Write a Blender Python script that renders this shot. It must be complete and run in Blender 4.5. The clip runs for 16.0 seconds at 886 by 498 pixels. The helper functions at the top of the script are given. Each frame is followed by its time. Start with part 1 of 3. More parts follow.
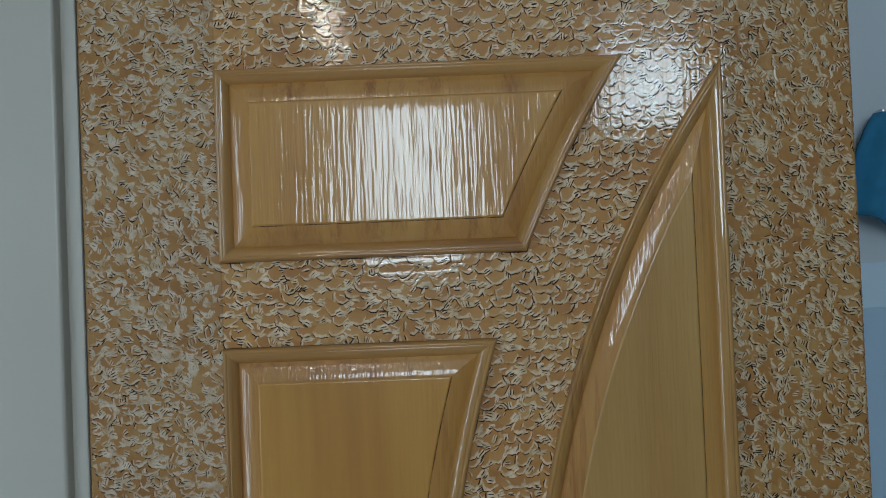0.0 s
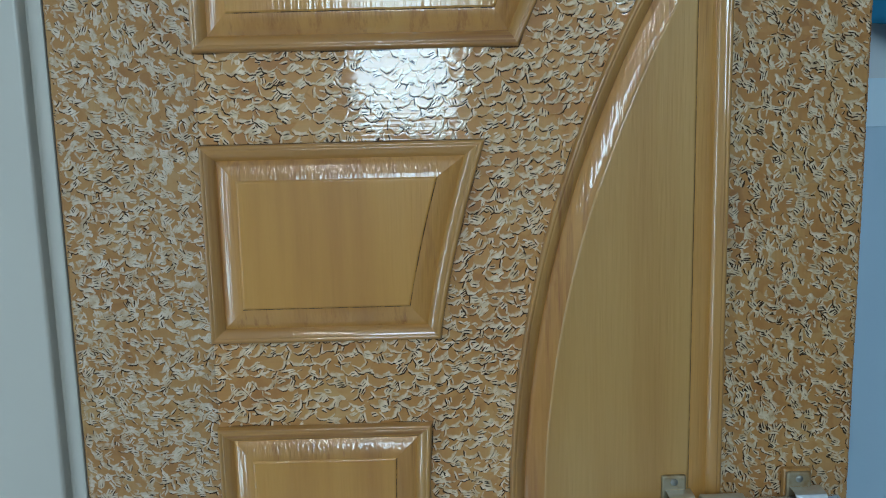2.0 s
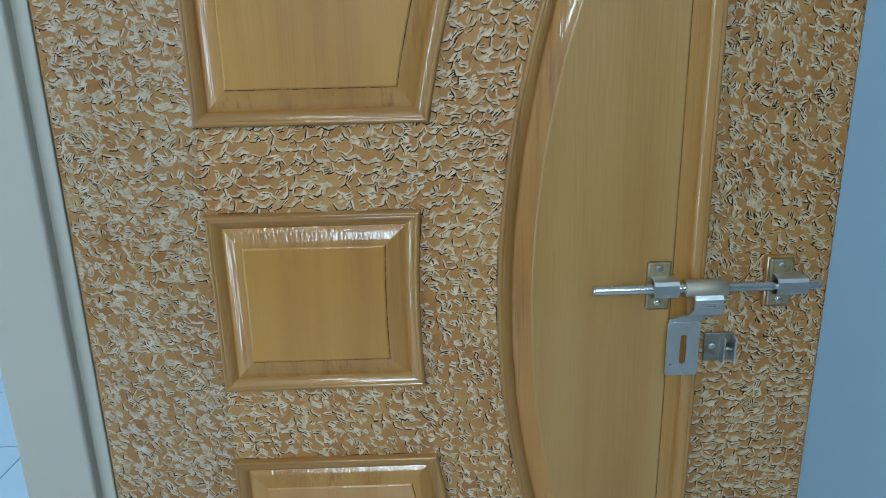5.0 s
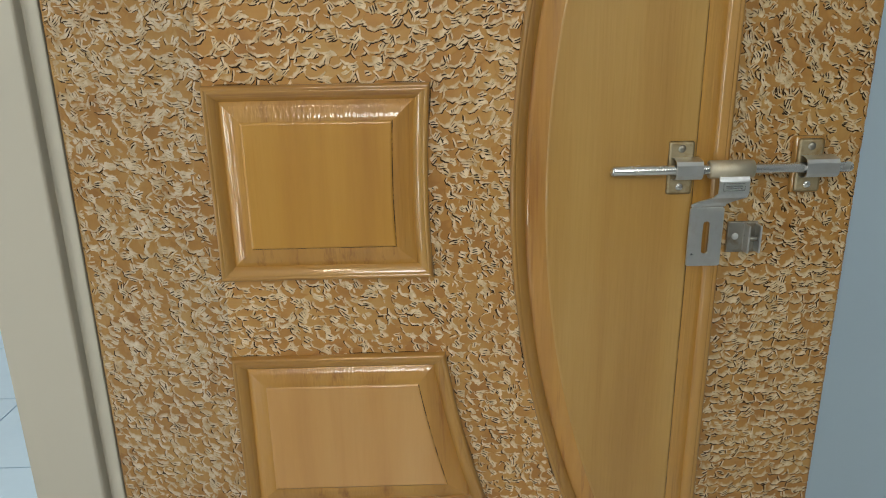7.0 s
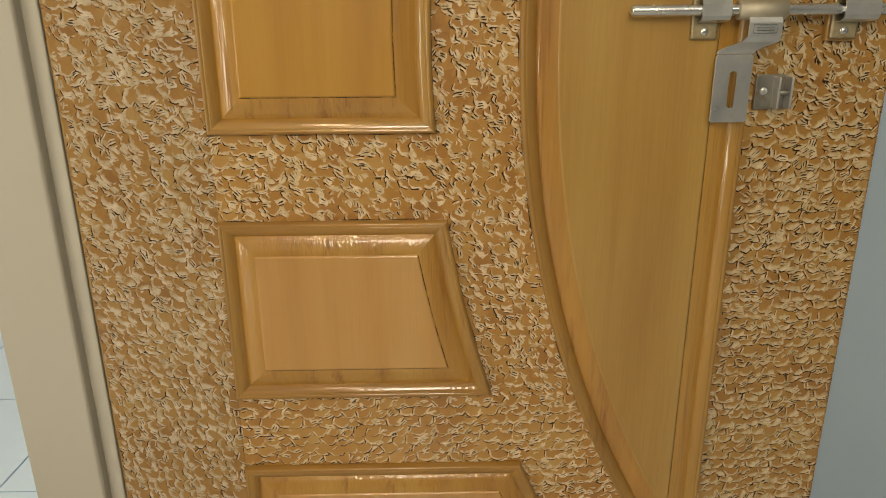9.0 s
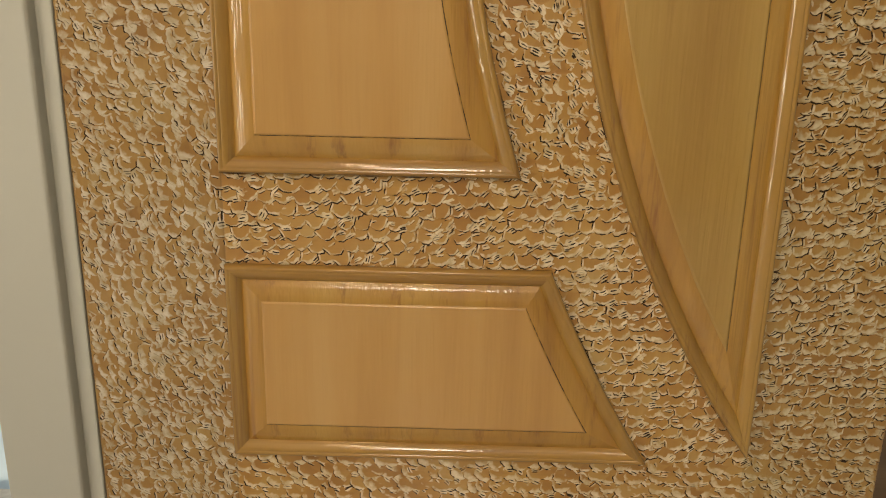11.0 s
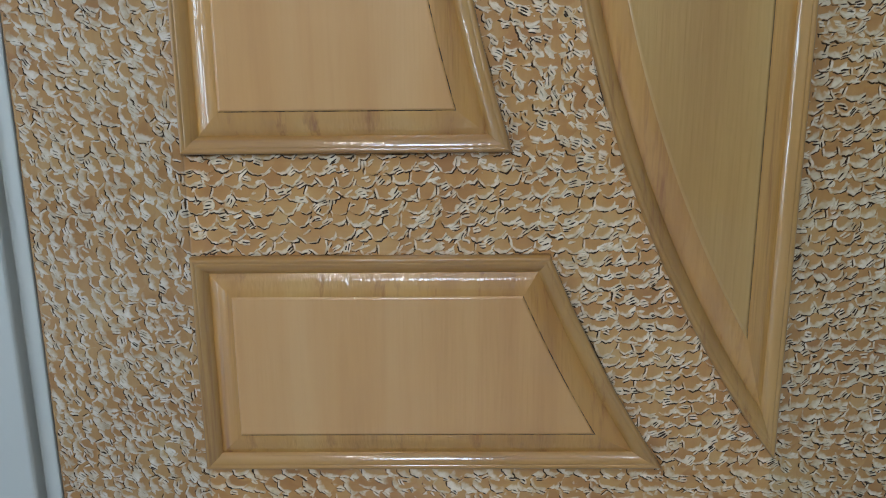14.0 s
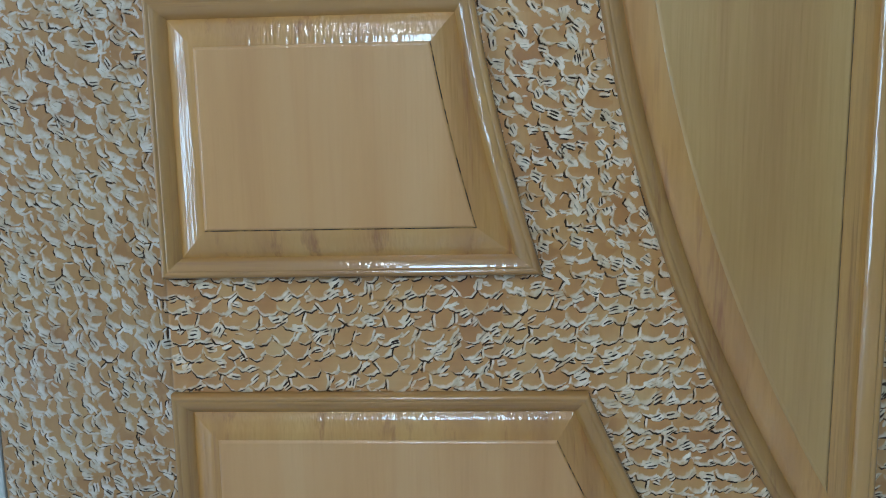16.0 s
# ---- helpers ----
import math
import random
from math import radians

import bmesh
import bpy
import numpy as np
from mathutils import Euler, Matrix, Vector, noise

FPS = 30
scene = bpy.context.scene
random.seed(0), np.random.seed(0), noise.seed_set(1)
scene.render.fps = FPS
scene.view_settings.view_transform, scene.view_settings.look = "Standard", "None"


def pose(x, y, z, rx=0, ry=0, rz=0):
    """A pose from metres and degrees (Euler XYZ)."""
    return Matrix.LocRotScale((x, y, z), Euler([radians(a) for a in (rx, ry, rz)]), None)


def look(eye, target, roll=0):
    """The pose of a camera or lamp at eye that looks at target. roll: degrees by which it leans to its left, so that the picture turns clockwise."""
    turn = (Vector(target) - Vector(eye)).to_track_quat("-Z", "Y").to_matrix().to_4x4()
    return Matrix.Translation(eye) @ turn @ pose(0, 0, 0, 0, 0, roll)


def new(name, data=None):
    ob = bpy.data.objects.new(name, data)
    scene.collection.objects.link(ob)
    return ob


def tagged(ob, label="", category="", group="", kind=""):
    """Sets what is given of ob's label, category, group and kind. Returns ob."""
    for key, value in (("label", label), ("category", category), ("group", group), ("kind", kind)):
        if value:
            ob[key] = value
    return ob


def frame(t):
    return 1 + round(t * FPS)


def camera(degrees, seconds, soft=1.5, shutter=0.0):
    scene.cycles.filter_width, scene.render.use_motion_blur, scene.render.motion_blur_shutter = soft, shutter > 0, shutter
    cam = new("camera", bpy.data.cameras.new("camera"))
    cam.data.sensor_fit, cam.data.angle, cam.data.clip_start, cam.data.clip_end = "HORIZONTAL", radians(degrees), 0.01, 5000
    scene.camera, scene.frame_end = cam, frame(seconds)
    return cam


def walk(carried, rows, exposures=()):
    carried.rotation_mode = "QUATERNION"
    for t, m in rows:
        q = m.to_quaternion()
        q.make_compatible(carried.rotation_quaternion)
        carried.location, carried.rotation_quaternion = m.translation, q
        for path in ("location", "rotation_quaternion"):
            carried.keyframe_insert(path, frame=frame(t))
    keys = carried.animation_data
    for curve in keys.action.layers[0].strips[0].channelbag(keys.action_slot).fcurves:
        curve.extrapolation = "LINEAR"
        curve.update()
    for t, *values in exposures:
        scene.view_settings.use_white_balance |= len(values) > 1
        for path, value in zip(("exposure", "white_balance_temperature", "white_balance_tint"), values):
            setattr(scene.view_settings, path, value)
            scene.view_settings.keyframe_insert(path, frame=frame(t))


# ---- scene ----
cam = camera(64.4, 16.0, 1.0)
PATH = [
    (0, (0.276, -0.877, 1.532), (0.281, 1.123, 1.565), -2.3),
    (0.5, (0.277, -0.866, 1.499), (0.282, 1.131, 1.392), -2.1),
    (1, (0.28, -0.864, 1.467), (0.293, 1.129, 1.294), -2.0),
    (1.5, (0.283, -0.853, 1.438), (0.304, 1.134, 1.217), -1.7),
    (2, (0.282, -0.849, 1.413), (0.296, 1.134, 1.153), -1.4),
    (2.5, (0.284, -0.855, 1.396), (0.311, 1.121, 1.087), -1.0),
    (3, (0.283, -0.864, 1.373), (0.306, 1.099, 0.994), -0.6),
    (3.5, (0.285, -0.866, 1.351), (0.28, 1.091, 0.941), -1.4),
    (4, (0.283, -0.859, 1.32), (0.295, 1.089, 0.866), -1.3),
    (4.5, (0.29, -0.855, 1.292), (0.338, 1.081, 0.795), -1.3),
    (4.7, (0.287, -0.856, 1.289), (0.32, 1.069, 0.745), -1.3),
    (6.8, (0.27, -0.863, 1.178), (0.3, 1.038, 0.556), -1.5),
    (7, (0.265, -0.85, 1.142), (0.302, 1.059, 0.546), -1.0),
    (7.5, (0.255, -0.828, 1.058), (0.263, 1.089, 0.488), -1.4),
    (8, (0.251, -0.832, 1.002), (0.284, 1.069, 0.38), -0.3),
    (8.2, (0.254, -0.834, 0.995), (0.284, 1.063, 0.361), -0.5),
    (10.3, (0.28, -0.821, 0.791), (0.292, 1.086, 0.186), 0.1),
    (10.5, (0.284, -0.793, 0.734), (0.279, 1.118, 0.143), 0.6),
    (11, (0.264, -0.787, 0.605), (0.24, 1.153, 0.118), 1.2),
    (11.5, (0.253, -0.808, 0.533), (0.214, 1.124, 0.016), -0.4),
    (12, (0.262, -0.812, 0.497), (0.308, 1.111, -0.052), 0.5),
    (12.5, (0.271, -0.813, 0.509), (0.306, 1.118, -0.012), 0.2),
    (13, (0.257, -0.807, 0.52), (0.309, 1.12, -0.012), 0.7),
    (13.5, (0.272, -0.782, 0.545), (0.294, 1.169, 0.109), -0.4),
    (14, (0.278, -0.724, 0.544), (0.251, 1.233, 0.129), -0.5),
    (14.5, (0.279, -0.687, 0.55), (0.22, 1.273, 0.157), -0.6),
    (15, (0.278, -0.654, 0.563), (0.209, 1.317, 0.229), -1.9),
    (15.5, (0.279, -0.638, 0.577), (0.187, 1.334, 0.261), -1.7),
    (16, (0.282, -0.613, 0.599), (0.187, 1.366, 0.326), -1.1),
]
EXPOSURES = [
    (0.0, -1.95, 6000, 4), (1.5, -1.60, 5550, -1), (3.5, -1.40, 5500, -3), (4.5, -1.35, 5400, -3), (7.5, -1.20, 8900, 11), (8.2, -1.22, 10000, 13), (10.5, -1.12, 13200, 15), (11.5, -1.05, 7800, 13), (12.5, -0.99, 6450, 10), (14.5, -1.06, 5350, 5), (16.0, -1.09, 5000, 0)]
walk(cam, [(t, look(eye, target, roll)) for t, eye, target, roll in PATH], EXPOSURES)

# ---- light ----
world = bpy.data.worlds.new("daylight")
scene.world = world
world.use_nodes = True
wn = world.node_tree.nodes
sky = wn.new("ShaderNodeTexSky")
sky.sky_type, sky.sun_disc = "NISHITA", False
sky.sun_elevation, sky.sun_rotation = radians(68), radians(276)
wn["Background"].inputs[1].default_value = 0.12
world.node_tree.links.new(sky.outputs[0], wn["Background"].inputs[0])

sun_data = bpy.data.lights.new("sun", "SUN")
sun_data.energy, sun_data.angle, sun_data.color = 4.0, radians(0.5), (1.0, 0.97, 0.93)
sun = new("sun", sun_data)
sun.matrix_world = look((0, 0, 10), (2.0, -0.2, 5.0))


def window_light(name, x, y, z, w, h, watts, color, target):
    d = bpy.data.lights.new(name, "AREA")
    d.shape, d.size, d.size_y, d.energy, d.color = "RECTANGLE", w, h, watts, color
    o = new(name, d)
    o.matrix_world = look((x, y, z), target)
    return o


BACK = -3.05
window_light("window_daylight", 0.12, BACK - 0.02, 2.0, 0.54, 0.80, 55, (0.80, 0.91, 1.0), (0.12, 0, 2.0))
window_light("ventilator_daylight", 1.48, BACK - 0.02, 2.48, 0.50, 0.40, 25, (0.74, 0.88, 1.0), (1.48, 0, 2.48))

window_light("side_window_daylight", -1.62, -1.1, 1.09, 0.27, 2.08, 40, (0.74, 0.88, 1.0), (0, -1.1, 1.09))

# ---- materials ----


def material(name):
    m = bpy.data.materials.new(name)
    m.use_nodes = True
    return m, m.node_tree.nodes, m.node_tree.links, m.node_tree.nodes["Principled BSDF"]


def coords(n, l, scale, which="Object"):
    tc = n.new("ShaderNodeTexCoord")
    mp = n.new("ShaderNodeMapping")
    mp.inputs["Scale"].default_value = scale
    l.new(tc.outputs[which], mp.inputs[0])
    return mp.outputs[0]


def noise_tex(n, l, vec, scale=1.0, detail=4.0, rough=0.55):
    t = n.new("ShaderNodeTexNoise")
    t.inputs["Scale"].default_value = scale
    t.inputs["Detail"].default_value = detail
    t.inputs["Roughness"].default_value = rough
    l.new(vec, t.inputs["Vector"])
    return t.outputs["Fac"]


def ramp(n, l, fac, stops):
    r = n.new("ShaderNodeValToRGB")
    while len(r.color_ramp.elements) < len(stops):
        r.color_ramp.elements.new(0.5)
    for e, (p, c) in zip(r.color_ramp.elements, stops):
        e.position = p
        e.color = (*c, 1.0)
    l.new(fac, r.inputs[0])
    return r.outputs[0]


def mix(n, l, fac, a, b, mode="MIX"):
    m = n.new("ShaderNodeMix")
    m.data_type, m.blend_type = "RGBA", mode
    for socket, v in ((m.inputs[0], fac), (m.inputs[6], a), (m.inputs[7], b)):
        if isinstance(v, (int, float)):
            socket.default_value = v
        elif isinstance(v, tuple):
            socket.default_value = (*v, 1.0)
        else:
            l.new(v, socket)
    return m.outputs[2]


def math_node(n, l, op, a, b):
    m = n.new("ShaderNodeMath")
    m.operation = op
    for socket, v in zip(m.inputs, (a, b)):
        if isinstance(v, (int, float)):
            socket.default_value = v
        else:
            l.new(v, socket)
    return m.outputs[0]


def bump(n, l, height, strength, distance, normal=None):
    b = n.new("ShaderNodeBump")
    b.inputs["Strength"].default_value = strength
    b.inputs["Distance"].default_value = distance
    l.new(height, b.inputs["Height"])
    if normal is not None:
        l.new(normal, b.inputs["Normal"])
    return b.outputs[0]


def varnish(b, l, relief, rough=0.45, coat_rough=0.04):
    b.inputs["Roughness"].default_value = rough
    b.inputs["Coat Weight"].default_value = 1.0
    b.inputs["Coat Roughness"].default_value = coat_rough
    b.inputs["Coat IOR"].default_value = 1.58
    l.new(relief, b.inputs["Normal"])
    l.new(relief, b.inputs["Coat Normal"])


def wood(name, along, light, mid, dark, ripple=0.5, stain_shade=0.25, line=0.22):
    """Honey-stained varnished wood; along: the axis of its grain ('x' or 'z')."""
    m, n, l, b = material(name)
    def stretch(across, lengthwise):
        return (lengthwise, across, across) if along == "x" else (across, across, lengthwise)
    broad = noise_tex(n, l, coords(n, l, stretch(14, 1.1)), 1.0, 5, 0.6)
    fine = noise_tex(n, l, coords(n, l, stretch(420, 9)), 1.0, 3, 0.6)
    blotch = noise_tex(n, l, coords(n, l, (5, 5, 5)), 1.0, 3)
    col = ramp(n, l, broad, [(0.30, dark), (0.5, mid), (0.70, light)])
    col = mix(n, l, math_node(n, l, "MULTIPLY", fine, line), col, dark)
    col = mix(n, l, math_node(n, l, "MULTIPLY", blotch, 0.35), col, mid)
    streak = ramp(n, l, noise_tex(n, l, coords(n, l, stretch(60, 2.0)), 1.0, 4, 0.7), [(0.54, (0, 0, 0)), (0.74, (1, 1, 1))])
    col = mix(n, l, math_node(n, l, "MULTIPLY", streak, stain_shade), col, (dark[0] * 0.72, dark[1] * 0.5, dark[2] * 0.4))
    l.new(col, b.inputs["Base Color"])
    pores = noise_tex(n, l, coords(n, l, stretch(300, 15) if along == "z" else (190, 60, 60)), 1.0, 1, 0.4)
    wav = noise_tex(n, l, coords(n, l, stretch(600, 60)), 1.0, 2, 0.5)
    nrm = bump(n, l, pores, ripple, 0.0011)
    nrm = bump(n, l, wav, ripple * 0.22, 0.0003, nrm)
    varnish(b, l, nrm)
    return m


wood_panel = wood("honey_panel_wood", "z", (0.640, 0.335, 0.070), (0.580, 0.278, 0.046), (0.450, 0.190, 0.029), 0.34, 0.08, 0.22)
wood_pale = wood("pale_beige_panel_wood", "z", (0.675, 0.368, 0.134), (0.625, 0.312, 0.096), (0.520, 0.236, 0.064), 0.30, 0.12, 0.08)
wood_olive = wood("olive_honey_panel_wood", "z", (0.540, 0.316, 0.094), (0.490, 0.266, 0.068), (0.395, 0.192, 0.044), 0.32, 0.15, 0.10)
wood_bevel = wood("stained_bevel_wood", "z", (0.610, 0.325, 0.078), (0.540, 0.255, 0.050), (0.350, 0.138, 0.025), 0.45, 0.85)
wood_upright = wood("honey_upright_moulding_wood", "z", (0.560, 0.305, 0.078), (0.460, 0.228, 0.048), (0.300, 0.132, 0.025), 0.22, 0.9)
wood_cross = wood("honey_cross_moulding_wood", "x", (0.575, 0.300, 0.075), (0.480, 0.226, 0.046), (0.310, 0.130, 0.024), 0.22, 0.9)
wood_edge = wood("brown_door_edge_wood", "z", (0.30, 0.16, 0.06), (0.25, 0.12, 0.04), (0.17, 0.075, 0.022), 0.3)
wood_skirting = wood("brown_skirting_wood", "x", (0.21, 0.11, 0.042), (0.165, 0.080, 0.028), (0.11, 0.05, 0.018), 0.25)


def carved(name, along, stain_shade=(1.0, 1.0, 1.0)):
    """Chiselled wood under varnish: pale chip rims, orange hollows, dark cuts (stained, with the grooves' shade put
    into the colour).
    """
    m, n, l, b = material(name)
    rim = n.new("ShaderNodeAttribute")
    rim.attribute_name = "rim"
    cut = n.new("ShaderNodeAttribute")
    cut.attribute_name = "cut"
    tone = n.new("ShaderNodeAttribute")
    tone.attribute_name = "tone"
    v = math_node(n, l, "ADD", noise_tex(n, l, coords(n, l, (13, 13, 13)), 1.0, 4), math_node(n, l, "MULTIPLY", math_node(n, l, "SUBTRACT", tone.outputs["Fac"], 0.5), 0.24))
    hollow = ramp(n, l, v, [(p, (r, g, c)) for p, r, g, c in ((0.26, 0.42, 0.158, 0.025), (0.44, 0.54, 0.236, 0.047), (0.60, 0.60, 0.298, 0.076), (0.76, 0.64, 0.365, 0.125))])
    grain = noise_tex(n, l, coords(n, l, (8, 300, 300) if along == "x" else (300, 300, 8)), 1.0, 3)
    hollow = mix(n, l, math_node(n, l, "MULTIPLY", grain, 0.35), hollow, (0.30, 0.145, 0.042))
    pale = ramp(n, l, noise_tex(n, l, coords(n, l, (60, 60, 60)), 1.0, 3), [(0.30, (0.54, 0.350, 0.170)), (0.50, (0.76, 0.570, 0.360)), (0.70, (0.93, 0.740, 0.530))])
    ragged = noise_tex(n, l, coords(n, l, (190, 190, 190)), 1.0, 3)
    ragged = math_node(n, l, "ADD", rim.outputs["Fac"], math_node(n, l, "MULTIPLY", math_node(n, l, "SUBTRACT", ragged, 0.5), 0.55))
    pale_at = ramp(n, l, ragged, [(0.24, (0, 0, 0)), (0.50, (0.70, 0.70, 0.70)), (0.80, (1, 1, 1))])
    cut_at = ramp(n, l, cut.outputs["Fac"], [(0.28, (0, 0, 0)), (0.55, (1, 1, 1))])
    # multiplier carries a stile's own tone and its dimmer light
    col = mix(n, l, 1.0, mix(n, l, pale_at, hollow, pale), stain_shade, "MULTIPLY")
    # one dark colour for the stained cut and the shade inside it
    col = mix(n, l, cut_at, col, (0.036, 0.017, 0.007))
    l.new(col, b.inputs["Base Color"])
    pores = noise_tex(n, l, coords(n, l, (3, 170, 170) if along == "x" else (170, 170, 3)), 1.0, 2, 0.5)
    geo = n.new("ShaderNodeNewGeometry")
    level = n.new("ShaderNodeMix")
    level.data_type = "VECTOR"
    level.inputs[0].default_value = 0.92      # thick varnish levels the carving
    l.new(geo.outputs["Normal"], level.inputs[4])
    level.inputs[5].default_value = (0, -1, 0)
    unit = n.new("ShaderNodeVectorMath")
    unit.operation = "NORMALIZE"
    l.new(level.outputs[1], unit.inputs[0])
    varnish(b, l, bump(n, l, pores, 0.4, 0.0008), 0.5, 0.05)
    l.new(bump(n, l, pores, 0.3, 0.0008, unit.outputs[0]), b.inputs["Coat Normal"])
    l.new(math_node(n, l, "SUBTRACT", 1.0, math_node(n, l, "MULTIPLY", cut_at, 0.85)), b.inputs["Coat Weight"])
    l.new(math_node(n, l, "SUBTRACT", 0.5, math_node(n, l, "MULTIPLY", cut_at, 0.4)), b.inputs["Specular IOR Level"])
    return m


# dimmer light at the door's two sides is painted into these stiles' colour
carved_hinge = carved("greyed_dimmed_carved_wood", "z", (0.82, 0.86, 0.95))
carved_lock = carved("side_dimmed_carved_wood", "z", (0.84, 0.86, 0.85))
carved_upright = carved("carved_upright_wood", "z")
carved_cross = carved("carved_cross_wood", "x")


def paint(name, a, c, rough=0.5, grain=0.3):
    m, n, l, b = material(name)
    big = noise_tex(n, l, coords(n, l, (2.2, 2.2, 1.3)), 1.0, 4)
    l.new(ramp(n, l, big, [(0.3, a), (0.7, c)]), b.inputs["Base Color"])
    b.inputs["Roughness"].default_value = rough
    fine = noise_tex(n, l, coords(n, l, (160, 160, 160)), 1.0, 3)
    l.new(bump(n, l, fine, grain, 0.0006), b.inputs["Normal"])
    return m


paint_wall = paint("blue_wall_paint", (0.42, 0.56, 0.70), (0.47, 0.61, 0.74), 0.55)
paint_upper = paint("pale_grey_wall_paint", (0.55, 0.60, 0.64), (0.60, 0.65, 0.69), 0.55)
paint_border = paint("pale_blue_border_paint", (0.58, 0.72, 0.83), (0.62, 0.76, 0.86), 0.5)
paint_room = paint("grey_wall_paint", (0.34, 0.36, 0.37), (0.40, 0.41, 0.42), 0.6)
paint_frame = paint("cream_frame_paint", (0.555, 0.515, 0.445), (0.605, 0.565, 0.490), 0.35, 0.15)
paint_ceiling = paint("ceiling_paint", (0.60, 0.60, 0.59), (0.66, 0.66, 0.65), 0.7)
paint_outside = paint("bright_outside_paint", (0.74, 0.80, 0.83), (0.80, 0.85, 0.88), 0.6)
paint_bead = paint("white_caulk", (0.74, 0.75, 0.75), (0.82, 0.82, 0.81), 0.6)


def marble(name, a, c, vein, rough=0.18):
    m, n, l, b = material(name)
    v = coords(n, l, (3, 3, 3))
    w = noise_tex(n, l, v, 1.3, 6, 0.62)
    col = ramp(n, l, w, [(0.32, a), (0.62, c)])
    veins = ramp(n, l, noise_tex(n, l, coords(n, l, (2, 5, 2)), 1.6, 8, 0.7), [(0.42, (0, 0, 0)), (0.5, (1, 1, 1)), (0.58, (0, 0, 0))])
    col = mix(n, l, math_node(n, l, "MULTIPLY", veins, 0.22), col, vein)
    info = n.new("ShaderNodeObjectInfo")
    col = mix(n, l, math_node(n, l, "MULTIPLY", info.outputs["Random"], 0.12), col, vein)
    l.new(col, b.inputs["Base Color"])
    b.inputs["Roughness"].default_value = rough
    dirt = noise_tex(n, l, coords(n, l, (40, 40, 40)), 1.0, 4)
    l.new(ramp(n, l, dirt, [(0.3, (rough,) * 3), (0.8, (rough + 0.25,) * 3)]), b.inputs["Roughness"])
    return m


tile_stone = marble("grey_beige_floor_tile", (0.52, 0.555, 0.575), (0.58, 0.615, 0.63), (0.48, 0.49, 0.48))
sill_stone = marble("blue_grey_sill_stone", (0.28, 0.36, 0.46), (0.40, 0.49, 0.60), (0.10, 0.13, 0.18), 0.3)
outside_tile = marble("white_outside_tile", (0.46, 0.66, 0.84), (0.50, 0.70, 0.88), (0.45, 0.64, 0.81), 0.3)


def steel(name, base, rough, worn=(0.30, 0.20, 0.10), amount=0.15):
    m, n, l, b = material(name)
    s = noise_tex(n, l, coords(n, l, (60, 60, 60)), 1.0, 4)
    f = math_node(n, l, "MULTIPLY", ramp(n, l, s, [(0.5, (0, 0, 0)), (0.72, (1, 1, 1))]), amount)
    l.new(mix(n, l, f, base, worn), b.inputs["Base Color"])
    b.inputs["Metallic"].default_value = 1.0
    l.new(ramp(n, l, s, [(0.3, (rough,) * 3), (0.8, (rough + 0.2,) * 3)]), b.inputs["Roughness"])
    fine = noise_tex(n, l, coords(n, l, (30, 400, 400)), 1.0, 3)
    l.new(bump(n, l, fine, 0.25, 0.0003), b.inputs["Normal"])
    return m


steel_plate = steel("brushed_steel", (0.74, 0.75, 0.76), 0.27)
steel_rod = steel("bright_rod_steel", (0.74, 0.74, 0.74), 0.16)
steel_sleeve = steel("dull_pale_steel", (0.66, 0.60, 0.49), 0.55, (0.55, 0.42, 0.24), 0.5)
steel_varnished = steel("varnished_over_steel", (0.52, 0.43, 0.29), 0.46, (0.38, 0.24, 0.10), 0.9)
steel_dark = steel("dull_catch_steel", (0.42, 0.40, 0.36), 0.3, (0.25, 0.16, 0.07), 0.7)


def plain(name, color, rough=0.6, scale=60):
    m, n, l, b = material(name)
    s = noise_tex(n, l, coords(n, l, (scale,) * 3), 1.0, 4)
    l.new(ramp(n, l, s, [(0.3, tuple(c * 0.75 for c in color)), (0.7, color)]), b.inputs["Base Color"])
    b.inputs["Roughness"].default_value = rough
    l.new(bump(n, l, s, 0.4, 0.0008), b.inputs["Normal"])
    return m


stain_shade_line, _sn, _sl, _sb = material("broken_joint_stain_shade")
_sv = ramp(_sn, _sl, noise_tex(_sn, _sl, coords(_sn, _sl, (70, 70, 70)), 1.0, 4, 0.7), [(0.40, (0.48, 0.25, 0.06)), (0.47, (0.24, 0.11, 0.028)), (0.55, (0.035, 0.016, 0.007))])
_sl.new(_sv, _sb.inputs["Base Color"])
_sb.inputs["Roughness"].default_value = 0.4
grout = plain("white_grout", (0.82, 0.83, 0.83), 0.8)
rubber = plain("dark_rubber", (0.035, 0.045, 0.045), 0.6)
cloth_blue = plain("blue_cloth", (0.035, 0.20, 0.36), 0.9, 35)
mat_dark = plain("dark_mat_fibre", (0.02, 0.03, 0.035), 0.95, 200)
aluminium = steel("window_aluminium", (0.70, 0.71, 0.72), 0.4)

# ---- building helpers ----


def mesh_of(name, bm, mat, smooth=False):
    me = bpy.data.meshes.new(name)
    bm.normal_update()
    if smooth:
        for f in bm.faces:
            f.smooth = True
    bm.to_mesh(me)
    bm.free()
    me.materials.append(mat)
    return me


def part(name, bm, mat, parent, label="", smooth=False):
    ob = new(name, mesh_of(name, bm, mat, smooth))
    ob.parent = parent
    if label:
        tagged(ob, label)
    return ob


def thing(name, label, category, kind="", group="", at=(0, 0, 0)):
    ob = new(name)
    ob.location = at
    return tagged(ob, label, category, group, kind)


def structure(name, bm, mat, label, category):
    return tagged(new(name, mesh_of(name, bm, mat)), label, category, "", "structure")


